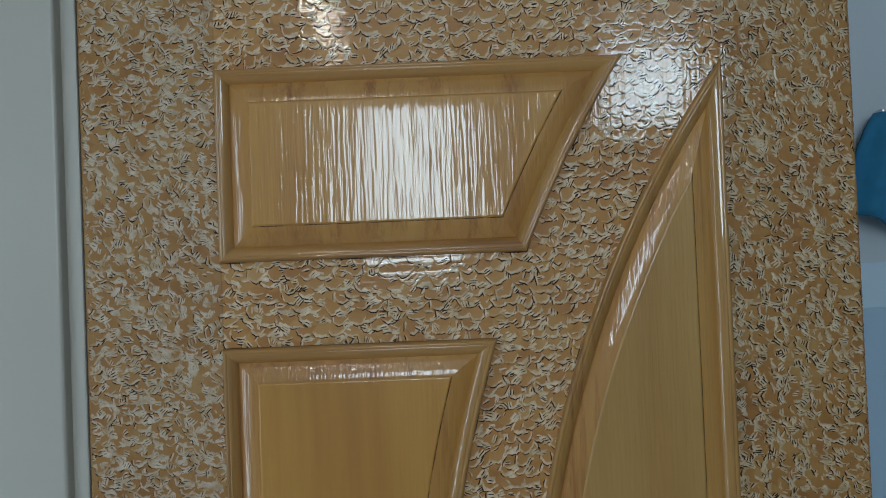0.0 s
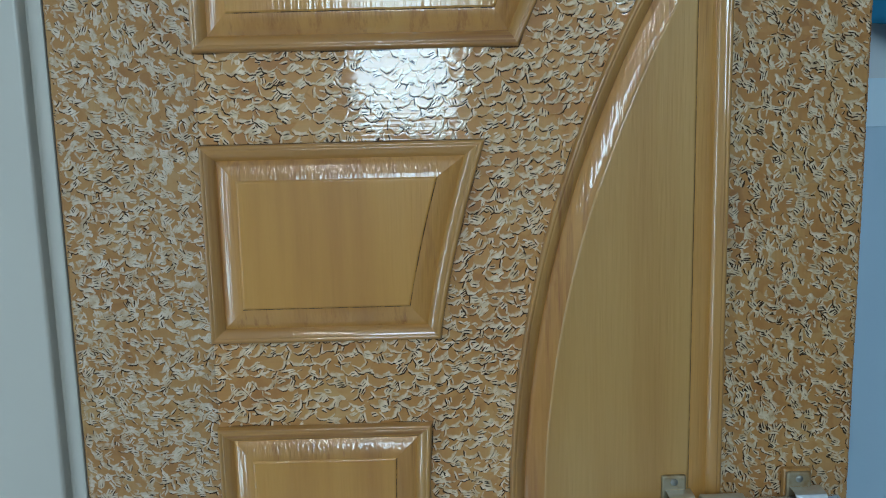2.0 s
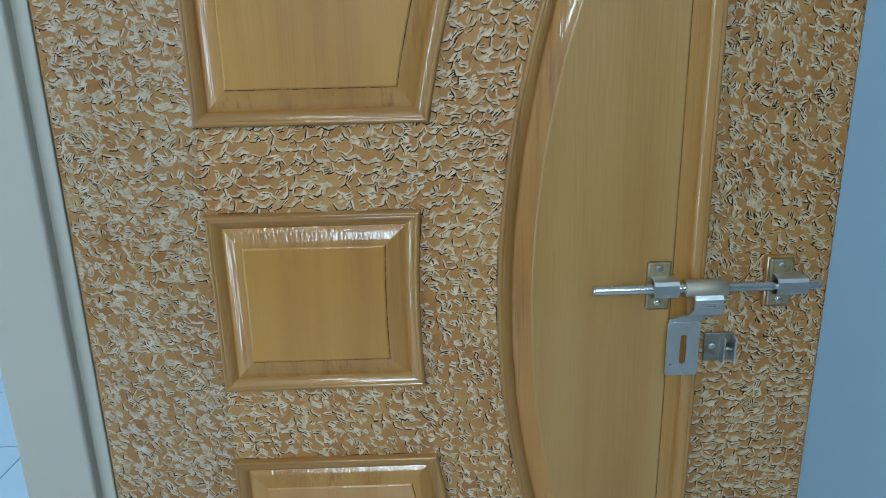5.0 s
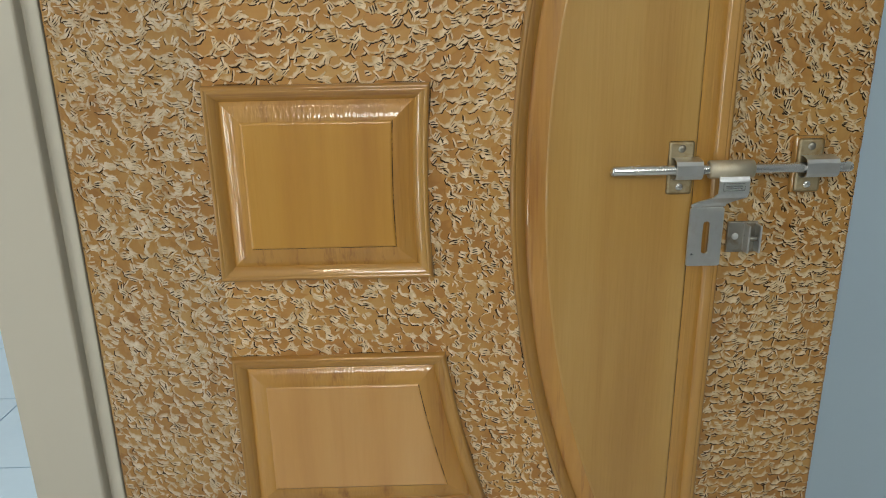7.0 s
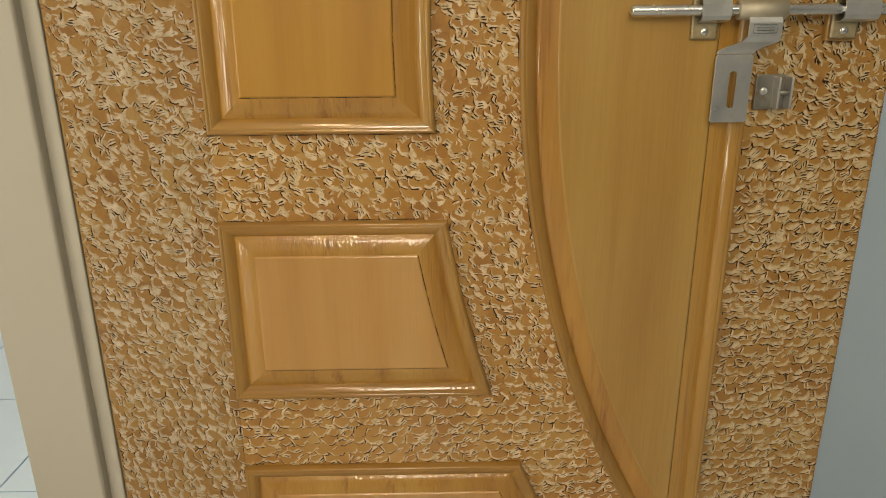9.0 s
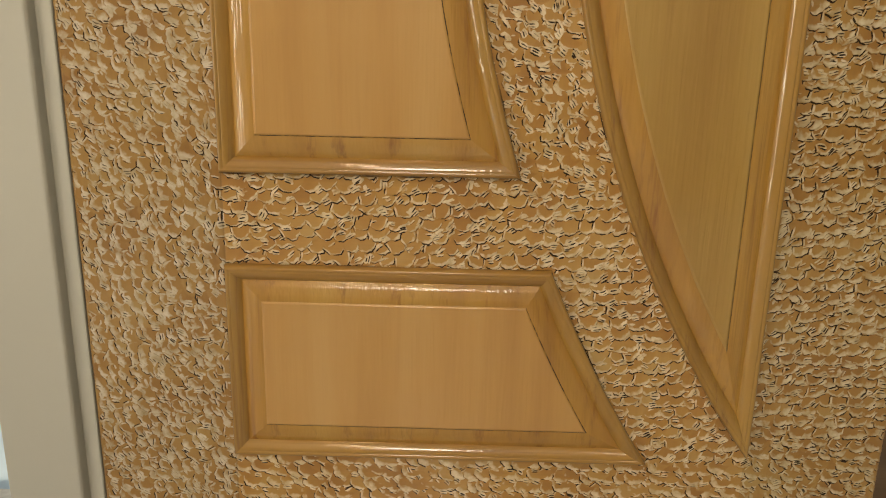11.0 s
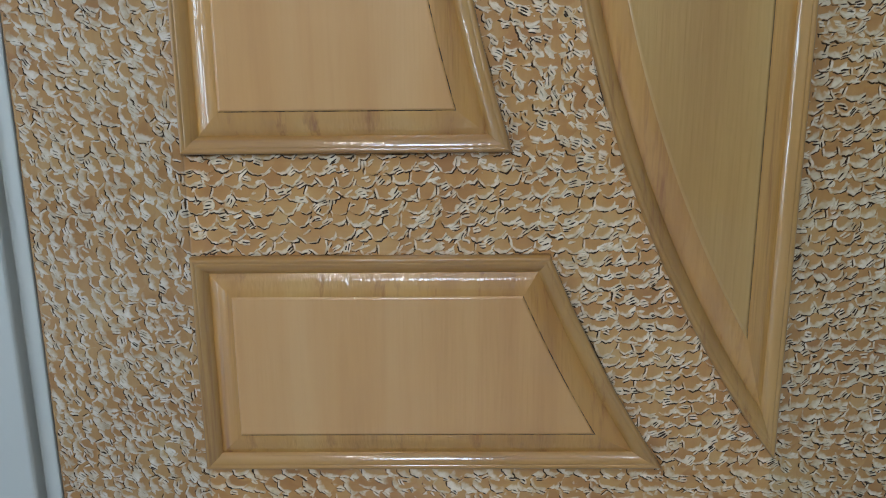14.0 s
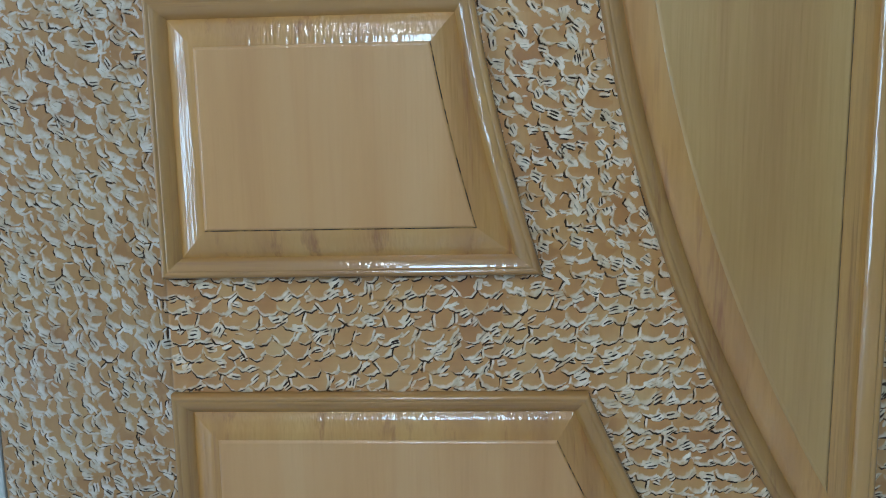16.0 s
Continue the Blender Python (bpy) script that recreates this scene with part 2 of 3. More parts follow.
def box(x0, x1, y0, y1, z0, z1, bevel=0.0, segments=2, bm=None):
    own = bmesh.new()
    bmesh.ops.create_cube(own, size=1.0)
    for v in own.verts:
        v.co = Vector(((x0 + x1) / 2 + v.co.x * (x1 - x0), (y0 + y1) / 2 + v.co.y * (y1 - y0), (z0 + z1) / 2 + v.co.z * (z1 - z0)))
    if bevel:
        bmesh.ops.bevel(own, geom=own.edges[:], offset=bevel, segments=segments, affect="EDGES", profile=0.5)
    if bm is None:
        return own
    me = bpy.data.meshes.new("tmp")
    own.to_mesh(me)
    own.free()
    bm.from_mesh(me)
    bpy.data.meshes.remove(me)
    return bm


def lathe_x(profile, y, z, steps=20):
    """A turned bar along x from (x, radius) pairs."""
    bm = bmesh.new()
    rings = []
    for x, r in profile:
        rings.append([bm.verts.new((x, y + r * math.cos(a), z + r * math.sin(a))) for a in (2 * math.pi * i / steps for i in range(steps))])
    for a, c in zip(rings, rings[1:]):
        for i in range(steps):
            bm.faces.new((a[i], a[(i + 1) % steps], c[(i + 1) % steps], c[i]))
    bm.faces.new(rings[0][::-1])
    bm.faces.new(rings[-1])
    return bm


def dome(x, y, z, r, h, steps=14):
    """A screw head that bulges towards -y."""
    bm = bmesh.new()
    rings = []
    for k in range(4):
        a = k / 4 * math.pi / 2
        rings.append([bm.verts.new((x + r * math.cos(a) * math.cos(t), y - h * math.sin(a), z + r * math.cos(a) * math.sin(t))) for t in (2 * math.pi * i / steps for i in range(steps))])
    top = bm.verts.new((x, y - h, z))
    for a, c in zip(rings, rings[1:]):
        for i in range(steps):
            bm.faces.new((a[i], a[(i + 1) % steps], c[(i + 1) % steps], c[i]))
    for i in range(steps):
        bm.faces.new((rings[-1][i], rings[-1][(i + 1) % steps], top))
    bmesh.ops.recalc_face_normals(bm, faces=bm.faces[:])
    return bm


def sheet(path, x0x1, thick):
    """A bent plate: path holds (y, z, x0, x1) from one end to the other."""
    bm = bmesh.new()
    rows = [[bm.verts.new((x0, y, z)), bm.verts.new((x1, y, z)), bm.verts.new((x1, y + thick, z)), bm.verts.new((x0, y + thick, z))] for y, z, x0, x1 in path]
    for a, c in zip(rows, rows[1:]):
        for i in range(4):
            bm.faces.new((a[i], a[(i + 1) % 4], c[(i + 1) % 4], c[i]))
    bm.faces.new(rows[0][::-1])
    bm.faces.new(rows[-1])
    bmesh.ops.recalc_face_normals(bm, faces=bm.faces[:])
    return bm


# ---- the door's plan (its face is y = 0, x to the lock side, z up) ----
DOOR_L, DOOR_R, DOOR_B, DOOR_T = -0.170, 0.800, 0.000, 1.940
FLOOR = -0.007
MID_Z = 0.960
PANEL_X, PANEL_R = 1.755, 1.490      # circle that bounds the small panels
CREST_X, CREST_R = 1.7234, 1.3582    # circle that bounds the crescent panel
CREST_SIDE = 0.634
PANELS = [(1.781, 1.5395), (1.433, 1.1905), (1.0835, 0.8405), (0.7345, 0.4905), (0.384, 0.1395)]


def bow(z, cx, r):
    return cx - math.sqrt(r * r - (z - MID_Z) ** 2)


# section across a moulding: distance from its outer edge, and y (towards the room is minus)
PROFILE = [(0.0, 0.003), (0.0008, -0.0052), (0.0018, -0.0078), (0.0032, -0.0088), (0.0046, -0.0086), (0.0058, -0.0083), (0.0064, -0.0076), (0.0071, -0.0080), (0.0084, -0.0077), (0.0098, -0.0073),
           (0.0112, -0.0067), (0.0126, -0.0060), (0.0140, -0.0052), (0.0153, -0.0042), (0.0165, -0.0030), (0.0177, -0.0016), (0.0188, -0.0002),
           (0.0203, -0.0010), (0.0222, -0.0021), (0.0240, -0.0030), (0.0256, -0.00365), (0.0274, -0.0042), (0.0294, -0.0048), (0.0314, -0.0054), (0.0332, -0.0059), (0.0350, -0.0064), (0.0368, -0.0068), (0.0395, -0.0072), (0.0432, -0.0075)]
VALLEY = 16          # outer moulding up to here; from here on the bevel of the raised field
LAST = PROFILE[-1][0]


def moulded_panel(parent, outline, sides, jointed, field):
    """outline(d) gives the closed outline moved inwards by d. Outer mouldings mitred at the corners, and one raised
    field with its bevel and, on the jointed sides, a dark line for the stained joint and the step's shade.
    """
    rings = [(outline(d), y) for d, y in PROFILE[:VALLEY + 1]]
    n = len(rings[0][0])
    for first, last, mat in sides:
        bm = bmesh.new()
        count = last - first
        grid = [[bm.verts.new((loop[(first + i) % n].x, y, loop[(first + i) % n].y)) for i in range(count + 1)] for loop, y in rings]
        for a, c in zip(grid, grid[1:]):
            for i in range(count):
                bm.faces.new((a[i], a[i + 1], c[i + 1], c[i]))
        part("moulding", bm, mat, parent, smooth=True)
    corners = {f % n for f, _, _ in sides}

    def band(steps, name, mat, label="", sharp=(), fill=False):
        bm = bmesh.new()
        loops = [[bm.verts.new((q.x, y, q.y)) for q in outline(d)] for d, y in steps]
        for p, q in zip(loops, loops[1:]):
            for i in range(n):
                f = bm.faces.new((p[i], p[(i + 1) % n], q[(i + 1) % n], q[i]))
                f.smooth = True
                for e in f.edges:
                    if {v for v in e.verts} in [{p[k], q[k]} for k in corners]:
                        e.smooth = False
        for k in sharp:
            for i in range(n):
                e = bm.edges.get((loops[k][i], loops[k][(i + 1) % n]))
                e.smooth = False
        if fill:
            bm.faces.new(loops[-1])
        return part(name, bm, mat, parent, label)

    band(PROFILE[VALLEY:], "bevel", wood_bevel)
    # stained joint plus painted shade, only on sides where the field's step shades
    bm = bmesh.new()
    loops = [[bm.verts.new((q.x, y, q.y)) for q in outline(d)] for d, y in ((LAST - 0.0004, -0.0074), (LAST - 0.0000, -0.0079), (LAST + 0.0006, -0.0084))]
    for p, q in zip(loops, loops[1:]):
        for i in range(*jointed):
            bm.faces.new((p[i], p[(i + 1) % n], q[(i + 1) % n], q[i]))
    part("joint", bm, stain_shade_line, parent, "dark joint line, stained and painted with the step's shade")
    return band([(LAST - 0.0003, -0.0072), (LAST + 0.0005, -0.0080), (LAST + 0.0013, -0.0087), (LAST + 0.0028, -0.0089)], "field", field, "", (3,), True)


def small_outline(top, bottom):
    def outline(d):
        k = 12
        t, b = top - d, bottom + d
        right = [Vector((bow(b + (t - b) * i / k, PANEL_X, PANEL_R + d), b + (t - b) * i / k)) for i in range(k + 1)]
        return [Vector((d, t)), Vector((d, b))] + right
    return outline


def crest_outline(d):
    side, r = CREST_SIDE - d, CREST_R - d
    half = math.sqrt(r * r - (CREST_X - side) ** 2)
    k = 64
    zs = [MID_Z + half - 2 * half * i / k for i in range(k + 1)]
    return [Vector((bow(z, CREST_X, r), z)) for z in zs]


door = thing("door_1", "honey-varnished wooden door with carved texture and moulded panels, standing open", "door", "structure")
part("core", box(DOOR_L + 0.002, DOOR_R - 0.002, 0.0055, 0.036, DOOR_B + 0.001, DOOR_T, 0.001, 1), wood_edge, door)

for k, (top, bottom) in enumerate(PANELS):
    outline = small_outline(top, bottom)
    holder = new("panel")
    holder.parent = door
    tagged(holder, "moulded honey wood panel with one slanting side")
    n = len(outline(0))
    moulded_panel(holder, outline, [(0, 1, wood_upright), (1, 2, wood_cross), (2, n - 1, wood_upright), (n - 1, n, wood_cross)], (1, n - 1), wood_panel if k < 3 else wood_pale)
crest = new("crescent_panel")
crest.parent = door
tagged(crest, "tall crescent-shaped honey wood panel with rounded moulding")
moulded_panel(crest, crest_outline, [(0, 64, wood_upright), (64, 65, wood_upright)], (64, 65), wood_olive)

# ---- carved ground of the door: chisel strikes pressed into a fine grid ----
STEP = 0.0009
nx = int(round((DOOR_R - DOOR_L) / STEP)) + 1
nz = int(round((DOOR_T - DOOR_B) / STEP)) + 1
gx = np.linspace(DOOR_L, DOOR_R, nx)
gz = np.linspace(DOOR_B, DOOR_T, nz)
depth = np.zeros((nz, nx))
rim = np.zeros((nz, nx))
cut = np.zeros((nz, nx))
tone = np.full((nz, nx), 0.5)
rng = np.random.default_rng(7)


def smooth_step(a, b, x):
    t = np.clip((x - a) / (b - a), 0, 1)
    return t * t * (3 - 2 * t)


def cloud(cell, low, high):
    """Soft random values over the door's face, from low to high, with patches of about one cell."""
    cx, cz = int((DOOR_R - DOOR_L) / cell) + 3, int((DOOR_T - DOOR_B) / cell) + 3
    coarse = rng.random((cz, cx))
    fx, fz = (gx - DOOR_L) / cell, (gz - DOOR_B) / cell
    ix, iz = fx.astype(int), fz.astype(int)
    tx, tz = smooth_step(0, 1, fx - ix)[None, :], smooth_step(0, 1, fz - iz)[:, None]
    upper = coarse[iz][:, ix] * (1 - tx) + coarse[iz][:, ix + 1] * tx
    lower = coarse[iz + 1][:, ix] * (1 - tx) + coarse[iz + 1][:, ix + 1] * tx
    return low + (high - low) * (upper * (1 - tz) + lower * tz)


drift_x = cloud(0.009, -0.0013, 0.0013) + cloud(0.003, -0.0004, 0.0004)
drift_z = cloud(0.009, -0.0013, 0.0013) + cloud(0.003, -0.0004, 0.0004)
wear = np.clip(cloud(0.007, 0.50, 1.45) * cloud(0.0028, 0.65, 1.30), 0, 1)
cut_fade = np.clip(cloud(0.008, 0.45, 1.35) * cloud(0.003, 0.70, 1.20), 0, 1.1)


def strike(x, z, w, h, way, deep, lip_wide, crisp, scores, bars, tick, blotch, wild):
    """One scoop of the gouge: a thin pale lip over a dark cut (stained, with groove shade painted in), a torn pale
    patch of short parallel scores at its end, level scores in its head and an upright tick beside it.
    """
    reach = w * 0.95
    i0, i1 = np.searchsorted(gx, (x - reach, x + reach))
    j0, j1 = np.searchsorted(gz, (z - reach, z + reach))
    if i1 <= i0 or j1 <= j0:
        return
    dx = gx[None, i0:i1] - x + drift_x[j0:j1, i0:i1]
    dz = gz[j0:j1, None] - z + drift_z[j0:j1, i0:i1]
    p = dx * math.cos(way) + dz * math.sin(way)
    q = -dx * math.sin(way) + dz * math.cos(way)
    phase = 6.28 * rng.random()
    bend = (0.26 if x < 0 or x > CREST_SIDE else 0.36) + 0.28 * rng.random()
    skew = rng.normal(0.06, 0.10)
    foot = -0.5 * h + bend * h * (2 * p / w) ** 2 + skew * p + 0.0003 * np.sin(1100 * p + phase)
    up = q - foot
    ends = smooth_step(0.56 * w, 0.46 * w, np.abs(p))
    inside = smooth_step(-0.0009, 0.0004, up) * smooth_step(1.2 * h, 0.95 * h, up) * ends
    swell = lip_wide * (0.55 + 0.45 * np.sin(p / w * 2.6 + phase) ** 2)
    # pale chip colour; its fade up the scoop paints in the bowl's shading
    lip = smooth_step(-0.0004, 0.0004, up) * np.clip(1.15 - up / (2.0 * swell), 0, 1) * ends * (0.55 + 0.45 * smooth_step(-0.4 * w, 0.15 * w, p))
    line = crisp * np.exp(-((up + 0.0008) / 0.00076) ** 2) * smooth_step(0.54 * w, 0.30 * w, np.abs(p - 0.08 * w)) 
    hollow = inside * np.clip(up / (0.5 * h), 0, 1)
    pale, dark = lip, line
    relief = 0.25 * deep * lip - 0.55 * deep * hollow - 0.8 * deep * line
    groups = [(0.40 * w + rng.normal(0, 0.0012), -0.30 * h + rng.normal(0, 0.0014), 0.50 + rng.normal(0, 0.25), scores, blotch)]
    if bars:
        groups.append((-0.12 * w + rng.normal(0, 0.0024), 0.22 * h + rng.normal(0, 0.0018), rng.normal(0.0, 0.18), bars, 0.35 * blotch))
    for _ in range(int(rng.integers(1, 3)) if wild > rng.random() else 0):
        groups.append((w * (rng.random() - 0.5), h * (0.8 * rng.random() - 0.3), rng.normal(0.4, 1.0), int(rng.integers(1, 4)), 0.35 * blotch * rng.random()))
    for cp, cq, lean, count, patch in groups:
        sp = (p - cp) * math.cos(lean) + (q - cq) * math.sin(lean)
        sq = -(p - cp) * math.sin(lean) + (q - cq) * math.cos(lean)
        pitch = 0.0026 + 0.0007 * rng.random()
        tall = 0.5 * pitch * (count + 0.2)
        if patch > 0.05:
            torn = 0.25 * np.sin(700 * sp + phase) + 0.25 * np.sin(540 * sq + 2 * phase)
            flake = np.clip(0.95 - 0.18 * sq / tall, 0, 1) * smooth_step(1.20, 0.85, np.abs(sp / (0.0050 * (0.6 + patch)) + 0.35 * sq / tall) ** 3 + np.abs(sq / (tall * (0.7 + 0.6 * patch))) ** 3 + 1.4 * torn)
            pale = np.maximum(pale, flake * min(0.92, 0.50 + 0.8 * patch))
            dark = dark * (1 - 0.5 * flake)
        for k in range(count):
            off = pitch * (k - 0.5 * (count - 1)) + rng.normal(0, 0.0004)
            half = 0.0030 + 0.0026 * rng.random()
            run = np.exp(-((sp - rng.normal(0, 0.0012)) / half) ** 4)
            stroke = run * np.exp(-((sq - off) / 0.00105) ** 2)
            pale = np.maximum(pale, stroke)
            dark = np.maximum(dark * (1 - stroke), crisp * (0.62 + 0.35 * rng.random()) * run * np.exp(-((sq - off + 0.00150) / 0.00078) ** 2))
    if tick:
        tilt = rng.normal(0.0, 0.25)
        tp = p + 0.47 * w + tilt * q
        run = np.exp(-((q - 0.10 * h) / (0.40 * h)) ** 4)
        stroke = 0.95 * run * np.exp(-((tp - 0.0002) / 0.00120) ** 2)
        pale = np.maximum(pale, stroke)
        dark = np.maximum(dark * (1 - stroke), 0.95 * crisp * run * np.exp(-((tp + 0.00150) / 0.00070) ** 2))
    pale = pale * wear[j0:j1, i0:i1]
    dark = dark * cut_fade[j0:j1, i0:i1]
    relief = relief + 0.14 * deep * pale - 0.35 * deep * dark
    cover = np.clip(np.maximum(inside, np.maximum(pale, dark)), 0, 1)
    d, a, c, m = depth[j0:j1, i0:i1], rim[j0:j1, i0:i1], cut[j0:j1, i0:i1], tone[j0:j1, i0:i1]
    d[:] = d * (1 - cover) + relief
    a[:] = np.maximum(a * (1 - cover), pale)
    c[:] = np.maximum(c * (1 - 0.9 * cover), dark)
    m[:] = m * (1 - inside) + inside * np.clip(0.5 + rng.normal(0, 0.30) - 0.25 * np.clip(up / h, 0, 1), 0, 1)


def temper(x, z):
    """How the carver worked at a place: pitch across and up, turn and its scatter, width of the pale lip, patchiness, most scores, and the chances of level bars and ticks."""
    zone = noise.noise(Vector((x * 6, 0.3, z * 4)))
    low = float(smooth_step(1.0, 0.60, z))
    if x < 0.0:
        return (0.0162, 0.0130, (1 - low) * (-0.6 + 1.7 * zone) + low * (-1.10 + 0.7 * zone), 0.50 - 0.26 * low, 0.0030 + 0.0014 * low, 0.60 - 0.20 * low, 4, 0.40, 0.70)
    if x > CREST_SIDE:
        high = float(smooth_step(0.80, 0.95, z))
        foot = float(smooth_step(0.24, 0.14, z))
        return (0.0170, 0.0132, -1.40 * high + 0.6 * zone * high - 0.50 * foot + 0.4 * zone * (1 - high), 0.18 + 0.24 * high, 0.0046 - 0.0018 * high, 0.34 + 0.20 * high, 4, 0.40, 0.80)
    if z < PANELS[-1][1]:
        return (0.0196, 0.0134, -0.82 + 0.30 * zone, 0.14, 0.0047, 0.30, 3, 0.18, 0.35)
    if x > bow(z, PANEL_X, PANEL_R) - 0.006 and z < PANELS[0][0]:
        upright = float(smooth_step(0.44, 0.54, z) * smooth_step(1.06, 0.94, z))
        return (0.0182 - 0.004 * upright, 0.0142, -1.30 * upright + 0.4 * zone, 0.30 - 0.12 * low, 0.0034 - 0.0010 * upright, 0.55, 4, 0.40, 0.60)
    if 0.72 < z < 0.86:
        return (0.0172, 0.0138, -0.95 + 0.8 * zone, 0.35, 0.0030, 0.55, 4, 0.35, 0.5)
    return (0.0206, 0.0158, 0.7 * zone, 0.38 - 0.12 * low, 0.0030 - 0.0006 * low, 0.62 - 0.12 * low, 4, 0.55, 0.80)


spots = []
for left, right in ((DOOR_L - 0.012, 0.002), (0.002, CREST_SIDE - 0.002), (CREST_SIDE - 0.002, DOOR_R + 0.012)):
    z = DOOR_B - 0.004
    row = 0
    while z < DOOR_T + 0.01:
        x = left + 0.5 * 0.018 * (row % 2)
        rise = 0.02
        while x < right:
            across, rise_here, turn, scatter, lip, patch, most, bar_odds, tick_odds = temper(x, z)
            upright = abs(math.sin(turn))
            rise = min(rise, rise_here * (1 - upright) + across * upright)
            loose = 1.0 + 0.9 * float(smooth_step(0.6, 1.0, z)) + (0.6 if left != 0.002 else 0.0)
            spots.append((x + loose * rng.normal(0, 0.0014), z + loose * rng.normal(0, 0.0011), across, rise_here, turn + rng.normal(0, scatter), lip, patch, most, bar_odds, tick_odds))
            x += (across * (1 - upright) + rise_here * upright) * (0.92 + 0.16 * rng.random())
        z += rise
        row += 1
order = np.argsort([s[1] + (1.5 * s[0] * float(smooth_step(1.0, 0.55, s[1])) if s[0] < 0 else 0.0) + rng.normal(0, 0.003) for s in spots])
for k in order:
    x, z, across, rise, turn, lip, patch, most, bar_odds, tick_odds = spots[k]
    if 0.008 < x < bow(z, PANEL_X, PANEL_R) - 0.008 and any(b + 0.008 < z < t - 0.008 for t, b in PANELS):
        continue
    if bow(z, CREST_X, CREST_R) + 0.010 < x < CREST_SIDE - 0.008:
        continue
    size = 1 + rng.normal(0, 0.09)
    torn = patch * (0.35 + 0.9 * rng.random())
    strike(x, z, 1.08 * across * size, 1.02 * rise * size, turn, 0.0012 * (1 + rng.normal(0, 0.2)), lip * (0.65 + 0.7 * rng.random()), (0.85 + 0.30 * rng.random()) * (0.82 if x < 0 else 1.0),
           int(rng.integers(1, most)), int(rng.integers(1, 3)) if rng.random() < bar_odds else 0, rng.random() < tick_odds, torn, 0.85 * float(smooth_step(0.50, 1.00, z)) if x < 0 or x > CREST_SIDE else 0.45 * float(smooth_step(0.7, 1.1, z)))

X, Z = np.meshgrid(gx, gz)
bx = PANEL_X - np.sqrt(PANEL_R ** 2 - np.clip(np.abs(Z - MID_Z), 0, 1.2) ** 2)
cxl = CREST_X - np.sqrt(CREST_R ** 2 - np.clip(np.abs(Z - MID_Z), 0, 1.2) ** 2)
HOLE = 0.0035
hole = (X > cxl + HOLE * 1.3) & (X < CREST_SIDE - HOLE)
for t, b in PANELS:
    hole |= (X > HOLE) & (X < bx - HOLE * 1.3) & (Z > b + HOLE) & (Z < t - HOLE)
seam = np.exp(-((X - 0.0005) / 0.0016) ** 2)
depth -= 0.0008 * seam
cut[:] = np.maximum(cut, 0.35 * seam)
# broken dark line along the feet of the mouldings
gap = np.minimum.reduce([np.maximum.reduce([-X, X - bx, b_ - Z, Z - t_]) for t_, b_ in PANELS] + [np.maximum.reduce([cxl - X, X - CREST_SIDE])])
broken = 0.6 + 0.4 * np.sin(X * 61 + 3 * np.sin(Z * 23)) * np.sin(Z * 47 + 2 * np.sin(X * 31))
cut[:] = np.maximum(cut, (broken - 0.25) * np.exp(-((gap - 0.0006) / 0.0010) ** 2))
edge_fall = np.minimum.reduce([X - DOOR_L, DOOR_R - X, Z - DOOR_B, DOOR_T - Z])
depth -= 0.003 * (1 - smooth_step(0.0, 0.0035, edge_fall))
# arrises of the leaf are rubbed down to bare stained wood
rim *= smooth_step(0.0, 0.007, edge_fall)

Z_worn = Z + (1 - smooth_step(0.0, 0.09, Z)) * (-0.0062 + 0.0080 * (X - DOOR_L) / (DOOR_R - DOOR_L)) + 0.005 * np.exp(-((X - DOOR_L) / 0.006) ** 2 - (Z / 0.006) ** 2)
quad_hole = hole[:-1, :-1] & hole[1:, :-1] & hole[:-1, 1:] & hole[1:, 1:]
qx, qz = (X[:-1, :-1] + X[1:, 1:]) / 2, (Z[:-1, :-1] + Z[1:, 1:]) / 2
qb = (bx[:-1, :-1] + bx[1:, 1:]) / 2
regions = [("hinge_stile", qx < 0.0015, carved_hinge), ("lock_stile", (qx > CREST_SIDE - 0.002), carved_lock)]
inner = (qx >= 0.0015) & (qx <= CREST_SIDE - 0.002)
levels = [DOOR_T + 1] + [v for p in PANELS for v in p] + [-1]
for k in range(0, len(levels), 2):
    name = "top_rail" if k == 0 else "bottom_rail" if k == len(levels) - 2 else "cross_rail"
    whole = k in (0, len(levels) - 2)
    regions.append((name, inner & (qz < levels[k]) & (qz > levels[k + 1]) & ((qx < qb) | whole), carved_cross))
regions.append(("curved_stile", inner & (qx >= qb) & (qz <= PANELS[0][0]) & (qz >= PANELS[-1][1]), carved_upright))
# between the panels' ends the curved stile runs through; the rails stop at it
index = np.arange(nz * nx).reshape(nz, nx)
